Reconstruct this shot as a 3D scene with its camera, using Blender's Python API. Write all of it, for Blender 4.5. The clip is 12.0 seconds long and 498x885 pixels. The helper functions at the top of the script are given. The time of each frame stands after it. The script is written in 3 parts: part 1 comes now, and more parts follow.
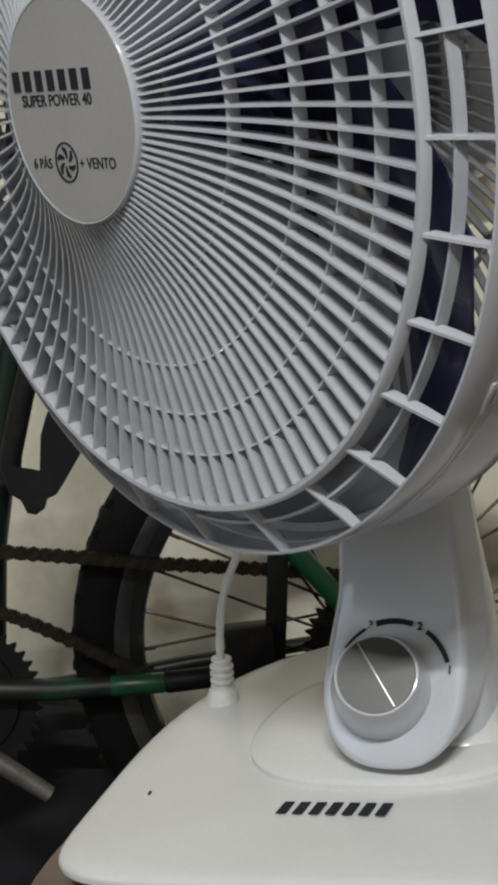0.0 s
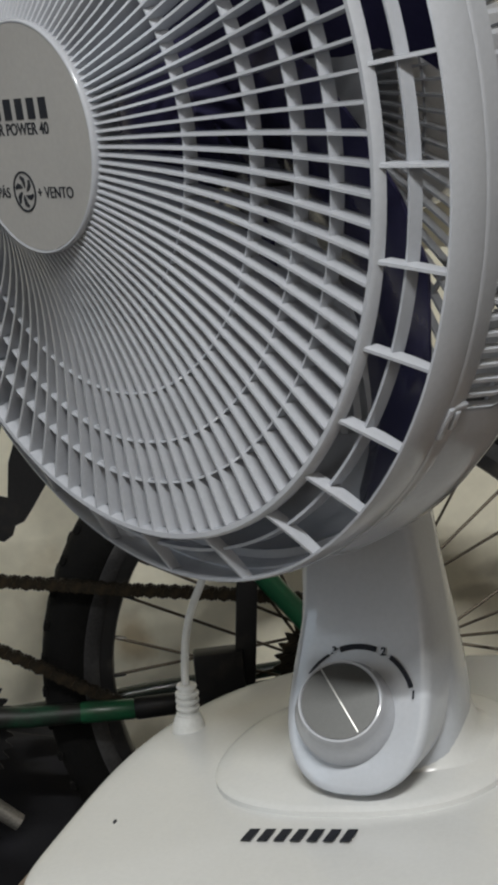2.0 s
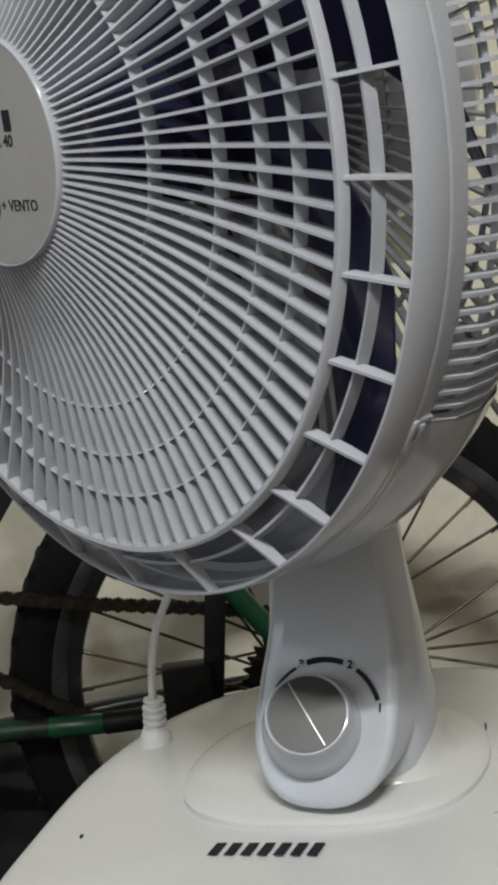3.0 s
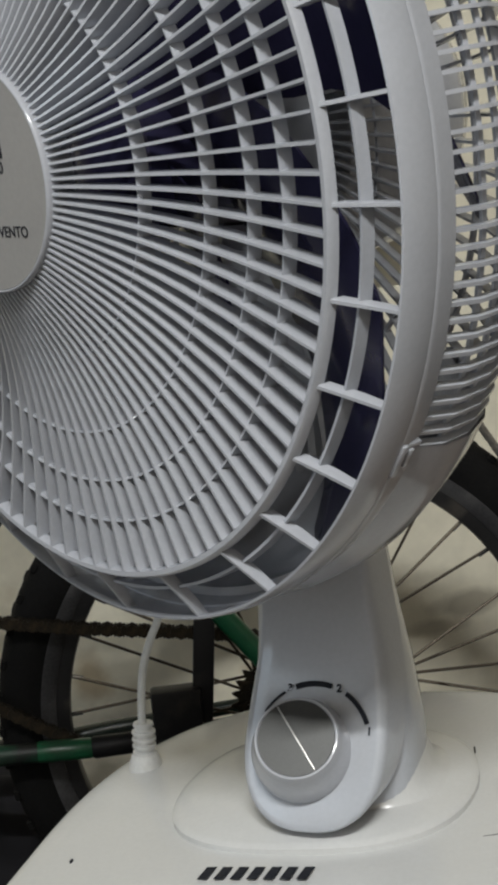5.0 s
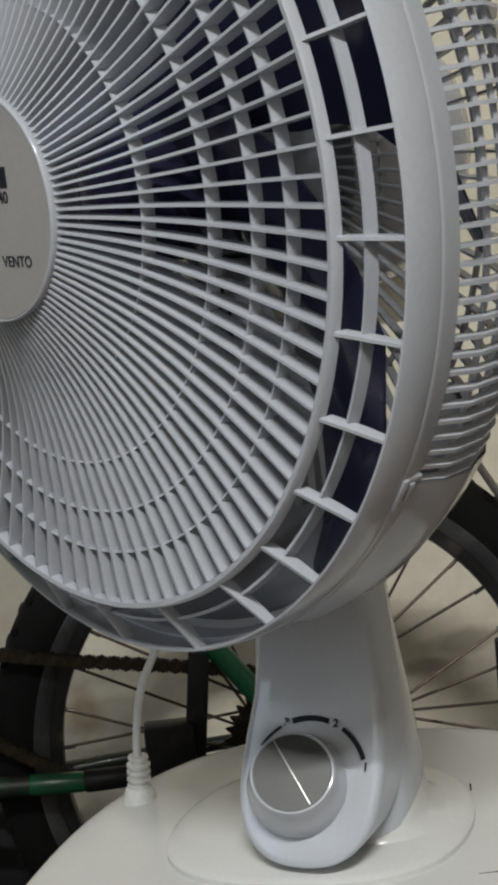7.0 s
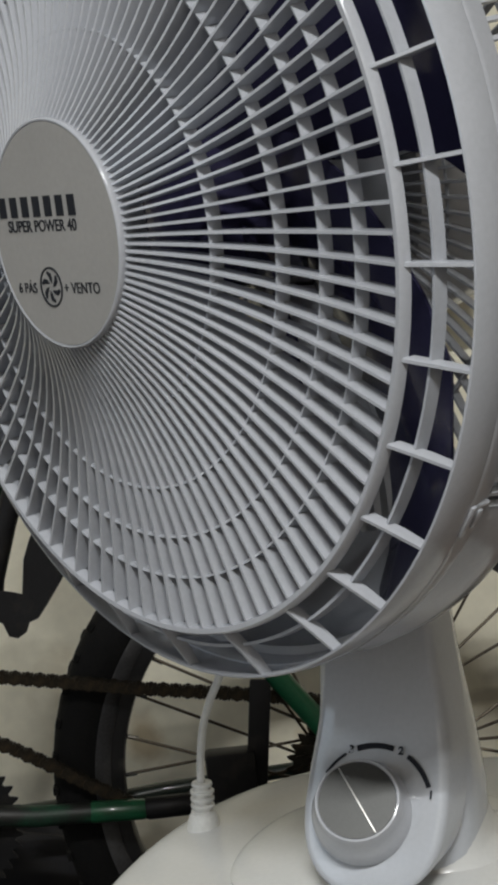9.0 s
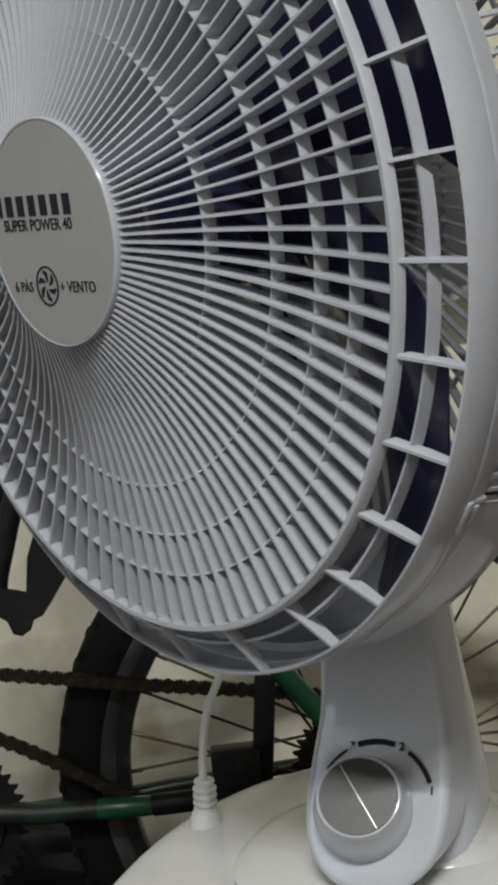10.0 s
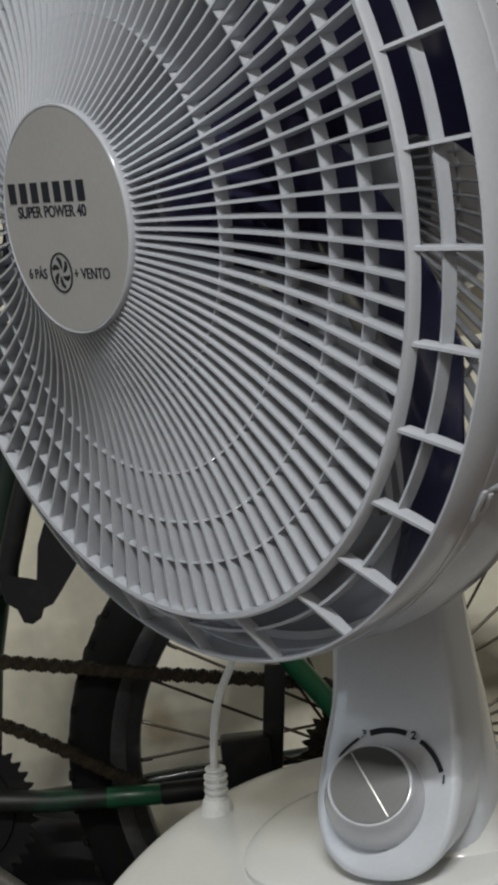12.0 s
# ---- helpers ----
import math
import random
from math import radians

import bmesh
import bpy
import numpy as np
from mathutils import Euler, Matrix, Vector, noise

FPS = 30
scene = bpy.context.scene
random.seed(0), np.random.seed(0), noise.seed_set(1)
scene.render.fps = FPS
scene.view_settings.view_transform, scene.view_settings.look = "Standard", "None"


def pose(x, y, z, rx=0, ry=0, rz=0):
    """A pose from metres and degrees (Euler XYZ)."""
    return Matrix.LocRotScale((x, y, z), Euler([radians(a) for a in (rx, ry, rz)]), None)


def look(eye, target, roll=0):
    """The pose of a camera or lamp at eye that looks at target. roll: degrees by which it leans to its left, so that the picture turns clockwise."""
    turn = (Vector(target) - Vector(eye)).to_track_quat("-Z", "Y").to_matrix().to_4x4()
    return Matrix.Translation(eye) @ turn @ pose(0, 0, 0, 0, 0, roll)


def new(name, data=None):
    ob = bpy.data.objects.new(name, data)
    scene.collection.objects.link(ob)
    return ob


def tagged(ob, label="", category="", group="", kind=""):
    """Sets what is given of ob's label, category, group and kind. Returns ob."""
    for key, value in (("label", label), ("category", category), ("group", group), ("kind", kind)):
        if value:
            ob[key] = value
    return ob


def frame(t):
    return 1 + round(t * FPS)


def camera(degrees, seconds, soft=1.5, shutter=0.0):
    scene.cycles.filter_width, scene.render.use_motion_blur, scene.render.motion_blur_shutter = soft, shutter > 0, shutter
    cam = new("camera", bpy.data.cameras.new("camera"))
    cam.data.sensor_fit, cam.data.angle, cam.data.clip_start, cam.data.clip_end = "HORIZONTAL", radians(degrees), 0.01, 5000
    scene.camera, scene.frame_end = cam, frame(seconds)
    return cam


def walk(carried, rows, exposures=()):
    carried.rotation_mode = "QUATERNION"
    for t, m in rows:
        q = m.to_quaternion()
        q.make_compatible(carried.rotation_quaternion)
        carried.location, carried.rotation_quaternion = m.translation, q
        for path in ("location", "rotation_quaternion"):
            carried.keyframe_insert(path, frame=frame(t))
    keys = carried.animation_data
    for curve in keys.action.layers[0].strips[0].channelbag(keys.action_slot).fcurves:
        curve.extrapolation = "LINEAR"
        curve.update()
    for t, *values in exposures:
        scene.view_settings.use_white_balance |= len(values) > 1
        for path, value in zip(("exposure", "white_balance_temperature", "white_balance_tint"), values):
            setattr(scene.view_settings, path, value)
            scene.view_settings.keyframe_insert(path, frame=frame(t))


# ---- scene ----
# ---------------------------------------------------------------- camera
cam = camera(14.73, 12.0, soft=3.8)
PATH = [
    (0, pose(-0.0723, -0.9489, 0.4429, 75.889, 7.625, -1.910)),
    (0.5, pose(-0.0697, -0.9495, 0.4423, 76.184, 7.697, -2.038)),
    (1, pose(-0.0684, -0.9498, 0.4430, 76.303, 7.838, -2.333)),
    (1.5, pose(-0.0678, -0.9482, 0.4428, 76.388, 7.859, -2.526)),
    (2, pose(-0.0654, -0.9491, 0.4440, 76.453, 7.918, -2.750)),
    (2.5, pose(-0.0635, -0.9487, 0.4445, 76.570, 8.001, -3.102)),
    (3, pose(-0.0634, -0.9486, 0.4429, 76.754, 7.884, -3.666)),
    (4.8, pose(-0.0634, -0.9504, 0.4437, 76.984, 8.063, -3.916)),
    (5, pose(-0.0641, -0.9522, 0.4446, 77.395, 7.881, -4.039)),
    (5.5, pose(-0.0650, -0.9500, 0.4434, 78.369, 7.398, -4.449)),
    (6, pose(-0.0665, -0.9521, 0.4435, 78.432, 7.231, -4.391)),
    (6.5, pose(-0.0673, -0.9521, 0.4431, 78.351, 7.155, -4.208)),
    (8.3, pose(-0.0669, -0.9532, 0.4430, 79.064, 6.920, -3.735)),
    (8.5, pose(-0.0700, -0.9530, 0.4428, 79.012, 6.837, -3.661)),
    (9, pose(-0.0710, -0.9535, 0.4424, 79.577, 7.258, -2.295)),
    (9.5, pose(-0.0675, -0.9539, 0.4430, 79.600, 7.567, -2.028)),
    (10, pose(-0.0662, -0.9534, 0.4429, 79.439, 7.757, -2.151)),
    (10.5, pose(-0.0662, -0.9520, 0.4425, 79.331, 7.900, -2.118)),
    (11, pose(-0.0662, -0.9528, 0.4422, 79.351, 7.800, -2.090)),
    (11.5, pose(-0.0665, -0.9535, 0.4423, 79.334, 7.806, -2.151)),
    (12, pose(-0.0685, -0.9527, 0.4418, 79.197, 7.574, -1.852)),
]
walk(cam, PATH, exposures=[(0, 0.09), (3, 0.09), (6, 0.04), (9, 0.0), (12, -0.02)])

# ---------------------------------------------------------------- world and lights
world = bpy.data.worlds.new("room_air")
scene.world = world
world.use_nodes = True
world.node_tree.nodes["Background"].inputs[0].default_value = (0.75, 0.87, 1.0, 1)
world.node_tree.nodes["Background"].inputs[1].default_value = 0.4


def area_lamp(name, eye, target, size, size_y, watts, colour):
    data = bpy.data.lights.new(name, "AREA")
    data.shape, data.size, data.size_y, data.energy, data.color = "RECTANGLE", size, size_y, watts, colour
    ob = new(name, data)
    ob.matrix_world = look(eye, target)
    return ob


LAMP = (-0.12, -2.44, 2.75)
area_lamp("tube_light", (LAMP[0], LAMP[1], 2.668), (LAMP[0], LAMP[1], 0), 1.16, 0.05, 130, (0.985, 0.985, 0.965))
area_lamp("window_daylight", (-2.335, -0.95, 0.95), (0.0, -0.1, 0.3), 1.0, 1.1, 7, (0.74, 0.87, 1.0))


# ---------------------------------------------------------------- materials
def material(name, base, rough=0.5, metal=0.0, grain=400.0, stain=14.0, amount=0.06, bump=0.0, second=None,
             second_scale=6.0, second_range=(0.55, 0.7), transmission=0.0, coat=0.0, island=0.0):
    m = bpy.data.materials.new(name)
    m.use_nodes = True
    nt = m.node_tree
    b = nt.nodes["Principled BSDF"]
    b.inputs["Metallic"].default_value = metal
    b.inputs["Transmission Weight"].default_value = transmission
    b.inputs["Coat Weight"].default_value = coat
    tc = nt.nodes.new("ShaderNodeTexCoord")

    def noisy(scale, detail=4.0):
        n = nt.nodes.new("ShaderNodeTexNoise")
        n.inputs["Scale"].default_value = scale
        n.inputs["Detail"].default_value = detail
        nt.links.new(tc.outputs["Object"], n.inputs["Vector"])
        return n.outputs["Fac"]

    def ramp(src, lo, hi, a, c):
        r = nt.nodes.new("ShaderNodeMapRange")
        nt.links.new(src, r.inputs[0])
        for k, v in zip((1, 2, 3, 4), (lo, hi, a, c)):
            r.inputs[k].default_value = v
        return r.outputs[0]

    fine, broad = noisy(grain), noisy(stain, 6.0)
    total = nt.nodes.new("ShaderNodeMath")
    total.operation = "MULTIPLY"
    nt.links.new(ramp(fine, 0.3, 0.7, 1 - amount, 1 + amount), total.inputs[0])
    nt.links.new(ramp(broad, 0.3, 0.7, 1 - amount * 1.5, 1 + amount), total.inputs[1])
    value = total.outputs[0]
    if island:
        info = nt.nodes.new("ShaderNodeObjectInfo")
        more = nt.nodes.new("ShaderNodeMath")
        more.operation = "MULTIPLY"
        nt.links.new(value, more.inputs[0])
        nt.links.new(ramp(info.outputs["Random"], 0, 1, 1 - island, 1 + island), more.inputs[1])
        value = more.outputs[0]
    hue = nt.nodes.new("ShaderNodeHueSaturation")
    hue.inputs["Color"].default_value = (*base, 1)
    nt.links.new(value, hue.inputs["Value"])
    colour = hue.outputs["Color"]
    if second:
        mix = nt.nodes.new("ShaderNodeMix")
        mix.data_type = "RGBA"
        nt.links.new(ramp(noisy(second_scale, 7.0), *second_range, 0, 1), mix.inputs[0])
        nt.links.new(colour, mix.inputs[6])
        mix.inputs[7].default_value = (*second, 1)
        colour = mix.outputs[2]
    nt.links.new(colour, b.inputs["Base Color"])
    nt.links.new(ramp(broad, 0.3, 0.7, max(rough - 0.03, 0.02), min(rough + 0.04, 1)), b.inputs["Roughness"])
    if bump:
        bp = nt.nodes.new("ShaderNodeBump")
        bp.inputs["Strength"].default_value = bump
        bp.inputs["Distance"].default_value = 0.002
        nt.links.new(fine, bp.inputs["Height"])
        nt.links.new(bp.outputs[0], b.inputs["Normal"])
    return m


M_GUARD = material("grey_white_plastic", (0.425, 0.445, 0.485), 0.13, amount=0.03)
M_BASE = material("white_gloss_plastic", (0.57, 0.58, 0.575), 0.2, amount=0.02, coat=0.15)
M_COLUMN = material("column_plastic", (0.43, 0.455, 0.495), 0.12, amount=0.025)
M_LABEL = material("satin_label", (0.44, 0.44, 0.435), 0.14, metal=0.3, amount=0.03)
M_INK = material("dark_ink", (0.014, 0.016, 0.022), 0.7)
M_BLADE = material("navy_translucent_plastic", (0.036, 0.034, 0.078), 0.12, amount=0.05)
M_STEEL = material("brushed_steel", (0.075, 0.077, 0.076), 0.42, metal=0.6, grain=900, amount=0.05)
M_CHROME = material("bright_metal", (0.55, 0.55, 0.53), 0.38, metal=0.9)
M_TRIM = material("black_trim", (0.02, 0.02, 0.022), 0.5)
M_CORD = material("grey_cord_rubber", (0.62, 0.63, 0.62), 0.45)
M_TYRE = material("tyre_rubber", (0.006, 0.006, 0.006), 0.85, bump=0.4, grain=300, amount=0.2)
M_RIM = material("black_alloy_rim", (0.014, 0.014, 0.015), 0.42, metal=0.2, amount=0.2, second=(0.05, 0.045, 0.04), second_scale=30)
M_RUST = material("oily_rusty_chain", (0.026, 0.021, 0.014), 0.5, metal=0.6, grain=500, amount=0.35, second=(0.055, 0.038, 0.021), second_scale=80)
M_BAND = material("scuffed_rim_band", (0.055, 0.055, 0.058), 0.45, metal=0.3, amount=0.25, second=(0.10, 0.10, 0.10), second_scale=14)
M_SPOKE = material("tarnished_spoke", (0.075, 0.060, 0.042), 0.45, metal=0.6, amount=0.2)
M_GREEN = material("green_frame_paint", (0.006, 0.088, 0.036), 0.34, amount=0.15, second=(0.008, 0.02, 0.012), second_scale=9, second_range=(0.52, 0.7), coat=0.2)
M_DARKGREEN = material("dark_green_paint", (0.003, 0.014, 0.009), 0.4, amount=0.2, coat=0.2)
# Chainstay green darkened and blotched with black, so its shade sits in the paint.
M_STAY = material("shaded_green_paint", (0.004, 0.040, 0.020), 0.5, amount=0.3, second=(0.008, 0.009, 0.008), second_scale=22, second_range=(0.40, 0.55))
M_BLACK = material("black_bike_paint", (0.008, 0.008, 0.009), 0.5, amount=0.2, second=(0.022, 0.020, 0.017), second_scale=30)
M_ALLOY = material("scuffed_alloy", (0.30, 0.29, 0.27), 0.42, metal=0.8, amount=0.2, second=(0.08, 0.08, 0.08), second_scale=40)
for dull, gloss in ((M_TYRE, 0.2), (M_BLACK, 0.3), (M_INK, 0.2)):
    dull.node_tree.nodes["Principled BSDF"].inputs["Specular IOR Level"].default_value = gloss
M_WALL = material("cream_wall_paint", (0.90, 0.86, 0.70), 0.75, grain=60, stain=3, amount=0.05, bump=0.15,
                  second=(0.42, 0.31, 0.16), second_scale=5.0, second_range=(0.60, 0.82))
def wall_blotch(m, x, z, wide, high, colour, strength):
    """A soft-edged blotch with a ragged rim on the wall's paint."""
    nt = m.node_tree
    bsdf = nt.nodes["Principled BSDF"]
    old = bsdf.inputs["Base Color"].links[0].from_socket
    tc = nt.nodes.new("ShaderNodeTexCoord")
    shift = nt.nodes.new("ShaderNodeMapping")
    shift.vector_type = "TEXTURE"
    shift.inputs["Location"].default_value = (x, Y_WALL, z)
    shift.inputs["Scale"].default_value = (wide, 1.0, high)
    nt.links.new(tc.outputs["Object"], shift.inputs["Vector"])
    far = nt.nodes.new("ShaderNodeVectorMath")
    far.operation = "LENGTH"
    nt.links.new(shift.outputs[0], far.inputs[0])
    rag = nt.nodes.new("ShaderNodeTexNoise")
    rag.inputs["Scale"].default_value = 22.0
    rag.inputs["Detail"].default_value = 6.0
    nt.links.new(tc.outputs["Object"], rag.inputs["Vector"])
    total = nt.nodes.new("ShaderNodeMath")
    total.operation = "MULTIPLY_ADD"
    total.inputs[1].default_value = 1.5
    nt.links.new(rag.outputs["Fac"], total.inputs[0])
    nt.links.new(far.outputs["Value"], total.inputs[2])
    mask = nt.nodes.new("ShaderNodeMapRange")
    nt.links.new(total.outputs[0], mask.inputs[0])
    for k, v in zip((1, 2, 3, 4), (1.15, 1.75, strength, 0.0)):
        mask.inputs[k].default_value = v
    mix = nt.nodes.new("ShaderNodeMix")
    mix.data_type = "RGBA"
    nt.links.new(mask.outputs[0], mix.inputs[0])
    nt.links.new(old, mix.inputs[6])
    mix.inputs[7].default_value = (*colour, 1)
    nt.links.new(mix.outputs[2], bsdf.inputs["Base Color"])


Y_WALL = 1.14
# Two brown stains.
wall_blotch(M_WALL, -0.195, -0.261, 0.028, 0.034, (0.40, 0.27, 0.10), 0.55)
wall_blotch(M_WALL, -0.011, -0.284, 0.02, 0.02, (0.40, 0.28, 0.12), 0.4)
# Two wide grey smudges farther right.
wall_blotch(M_WALL, 0.252, -0.242, 0.06, 0.020, (0.26, 0.23, 0.17), 0.6)
wall_blotch(M_WALL, 0.2, -0.266, 0.05, 0.012, (0.34, 0.31, 0.23), 0.5)
# Walls out of view get a dark brown that cuts bounced light.
M_SIDE = material("dim_unseen_wall", (0.33, 0.30, 0.26), 0.8, grain=60, stain=3, amount=0.12, bump=0.2, second=(0.16, 0.14, 0.12), second_scale=3)
M_CEIL = material("white_ceiling_paint", (0.75, 0.74, 0.70), 0.8)
# The unseen ceiling is darkened too, against bounce.
M_DIMCEIL = material("dim_unseen_ceiling", (0.22, 0.17, 0.12), 0.7, grain=40, stain=4, amount=0.15)
M_FLOOR = material("dark_floor_tile", (0.022, 0.020, 0.018), 0.5, amount=0.15, grain=80, stain=5, bump=0.2)
M_WOOD = material("brown_table_laminate", (0.17, 0.125, 0.095), 0.5, amount=0.12, grain=120, second=(0.11, 0.08, 0.06), second_scale=9)
M_BRICK = material("terracotta_plastic", (0.30, 0.15, 0.09), 0.6, amount=0.1)
M_CRATE = material("green_plastic_crate", (0.03, 0.16, 0.06), 0.5, amount=0.1)
M_LAMPGLASS = bpy.data.materials.new("lamp_glow")
M_LAMPGLASS.use_nodes = True
M_LAMPGLASS.node_tree.nodes["Principled BSDF"].inputs["Emission Color"].default_value = (1, 0.97, 0.92, 1)
M_LAMPGLASS.node_tree.nodes["Principled BSDF"].inputs["Emission Strength"].default_value = 4.0


# ---------------------------------------------------------------- building helpers
def finish(bm, name, mat, smooth=40):
    me = bpy.data.meshes.new(name)
    bmesh.ops.recalc_face_normals(bm, faces=bm.faces)
    bm.to_mesh(me)
    bm.free()
    me.materials.append(mat)
    if smooth:
        for p in me.polygons:
            p.use_smooth = True
        me.set_sharp_from_angle(angle=radians(smooth))
    return me


def part(name, bm, mat, parent, label="", m=None, smooth=40):
    me = bm if isinstance(bm, bpy.types.Mesh) else finish(bm, name, mat, smooth)
    ob = new(name, me)
    ob.parent = parent
    if m is not None:
        ob.matrix_local = m
    if label:
        ob["label"] = label
    return ob


def thing(name, label, category, m=None, kind="", group=""):
    ob = new(name)
    ob.empty_display_size = 0.05
    if m is not None:
        ob.matrix_world = m
    return tagged(ob, label, category, group, kind)


def solid(name, bm, mat, label, category, kind="", m=None, smooth=40):
    ob = new(name, finish(bm, name, mat, smooth))
    if m is not None:
        ob.matrix_world = m
    return tagged(ob, label, category, kind=kind)


def box(lo, hi, bevel=0.0, seg=2):
    bm = bmesh.new()
    bmesh.ops.create_cube(bm, size=1)
    for v in bm.verts:
        v.co = [lo[i] if v.co[i] < 0 else hi[i] for i in range(3)]
    if bevel:
        bmesh.ops.bevel(bm, geom=bm.edges, offset=bevel, segments=seg, profile=0.5, affect="EDGES")
    return bm


def lathe(profile, steps=96, closed=False, a0=0.0, a1=360.0):
    """Turn (radius, forward) pairs round the Y axis; forward is -Y."""
    bm = bmesh.new()
    whole = abs(a1 - a0) >= 359.9
    n = steps if whole else steps + 1
    rings = []
    for i in range(n):
        a = radians(a0 + (a1 - a0) * i / steps)
        rings.append([bm.verts.new((r * math.cos(a), -d, r * math.sin(a))) for r, d in profile])
    k = len(profile)
    for i in range(steps):
        p, q = rings[i], rings[(i + 1) % n]
        for j in range(k if closed else k - 1):
            bm.faces.new((p[j], q[j], q[(j + 1) % k], p[(j + 1) % k]))
    return bm


def tube(points, radius, sides=10, cap=True, flat=1.0):
    """A round bar along a list of points; radius may be one number or one a point."""
    bm = bmesh.new()
    pts = [Vector(p) for p in points]
    rad = radius if isinstance(radius, (list, tuple)) else [radius] * len(pts)
    rings, side = [], None
    for i, p in enumerate(pts):
        way = (pts[min(i + 1, len(pts) - 1)] - pts[max(i - 1, 0)]).normalized()
        if side is None:
            side = way.cross(Vector((0, 0, 1)) if abs(way.z) < 0.9 else Vector((0, 1, 0))).normalized()
        side = (side - way * side.dot(way)).normalized()
        other = way.cross(side)
        rings.append([bm.verts.new(p + rad[i] * (math.cos(2 * math.pi * j / sides) * side + flat * math.sin(2 * math.pi * j / sides) * other))
                      for j in range(sides)])
    for a, b in zip(rings, rings[1:]):
        for j in range(sides):
            bm.faces.new((a[j], a[(j + 1) % sides], b[(j + 1) % sides], b[j]))
    if cap:
        bm.faces.new(rings[0])
        bm.faces.new(rings[-1])
    return bm


def smooth_path(points, n=8):
    """Catmull-Rom through the points."""
    p = [Vector(q) for q in points]
    p = [2 * p[0] - p[1]] + p + [2 * p[-1] - p[-2]]
    out = []
    for i in range(1, len(p) - 2):
        for k in range(n):
            t = k / n
            out.append(0.5 * (2 * p[i] + (p[i + 1] - p[i - 1]) * t + (2 * p[i - 1] - 5 * p[i] + 4 * p[i + 1] - p[i + 2]) * t * t
                              + (3 * p[i] - p[i - 1] - 3 * p[i + 1] + p[i + 2]) * t ** 3))
    return out + [p[-2]]


def loft(sections, cap=True):
    """Skin a stack of equal-length loops."""
    bm = bmesh.new()
    rows = [[bm.verts.new(c) for c in s] for s in sections]
    n = len(rows[0])
    for a, b in zip(rows, rows[1:]):
        for j in range(n):
            bm.faces.new((a[j], a[(j + 1) % n], b[(j + 1) % n], b[j]))
    if cap:
        bm.faces.new(rows[0])
        bm.faces.new(rows[-1])
    return bm


def lettering(body, size, mat, name="lettering", bold=0.0):
    cu = bpy.data.curves.new(name, "FONT")
    cu.body, cu.size, cu.extrude, cu.align_x, cu.offset = body, size, 0.00012, "CENTER", bold
    ob = bpy.data.objects.new(name, cu)
    scene.collection.objects.link(ob)
    bpy.context.view_layer.update()
    me = bpy.data.meshes.new_from_object(ob.evaluated_get(bpy.context.evaluated_depsgraph_get()))
    bpy.data.objects.remove(ob)
    me.materials.clear()
    me.materials.append(mat)
    return me


# ---------------------------------------------------------------- the room
FLOOR_Z, CEIL_Z = -0.492, 2.75
X0, X1, Y0, Y1 = -2.3, 2.3, -3.2, 1.14
solid("floor", box((X0 - 0.1, Y0 - 0.1, FLOOR_Z - 0.1), (X1 + 0.1, Y1 + 0.1, FLOOR_Z)), M_FLOOR, "dark worn floor under the bicycle", "floor", "structure")
solid("ceiling", box((X0 - 0.1, Y0 - 0.1, CEIL_Z), (X1 + 0.1, Y1 + 0.1, CEIL_Z + 0.1)), M_DIMCEIL, "unseen ceiling, dark brown to cut bounced light", "ceiling", "structure")
solid("wall_north", box((X0 - 0.1, Y1, FLOOR_Z), (X1 + 0.1, Y1 + 0.12, CEIL_Z)), M_WALL, "cream painted wall with brown stains", "wall", "structure")
solid("wall_south", box((X0 - 0.1, Y0 - 0.12, FLOOR_Z), (X1 + 0.1, Y0, CEIL_Z)), M_SIDE, "unseen wall, dark brown to cut bounced light", "wall", "structure")
def joined(boxes):
    bm = bmesh.new()
    for lo, hi in boxes:
        part_bm = box(lo, hi)
        me = bpy.data.meshes.new("piece")
        part_bm.to_mesh(me)
        part_bm.free()
        bm.from_mesh(me)
        bpy.data.meshes.remove(me)
    return bm


WY0, WY1, WZ0, WZ1 = -1.45, -0.45, 0.40, 1.50
solid("wall_west", joined([((X0 - 0.12, Y0, FLOOR_Z), (X0, WY0, CEIL_Z)), ((X0 - 0.12, WY1, FLOOR_Z), (X0, Y1, CEIL_Z)),
                           ((X0 - 0.12, WY0, FLOOR_Z), (X0, WY1, WZ0)), ((X0 - 0.12, WY0, WZ1), (X0, WY1, CEIL_Z))]), M_SIDE, "unseen wall with a window opening, dark brown to cut bounced light", "wall", "structure")
win = thing("window_1", "plain white window frame in the cream wall", "window", pose(X0 - 0.05, 0, 0), "structure")
for lo, hi in (((-0.02, WY0, WZ0), (0.02, WY1, WZ0 + 0.04)), ((-0.02, WY0, WZ1 - 0.04), (0.02, WY1, WZ1)), ((-0.02, WY0, WZ0 + 0.04), (0.02, WY0 + 0.04, WZ1 - 0.04)), ((-0.02, WY1 - 0.04, WZ0 + 0.04), (0.02, WY1, WZ1 - 0.04))):
    part("window_frame", box(lo, hi, 0.003), M_CEIL, win)
solid("wall_east", box((X1, Y0, FLOOR_Z), (X1 + 0.12, Y1, CEIL_Z)), M_SIDE, "unseen wall, dark brown to cut bounced light", "wall", "structure")

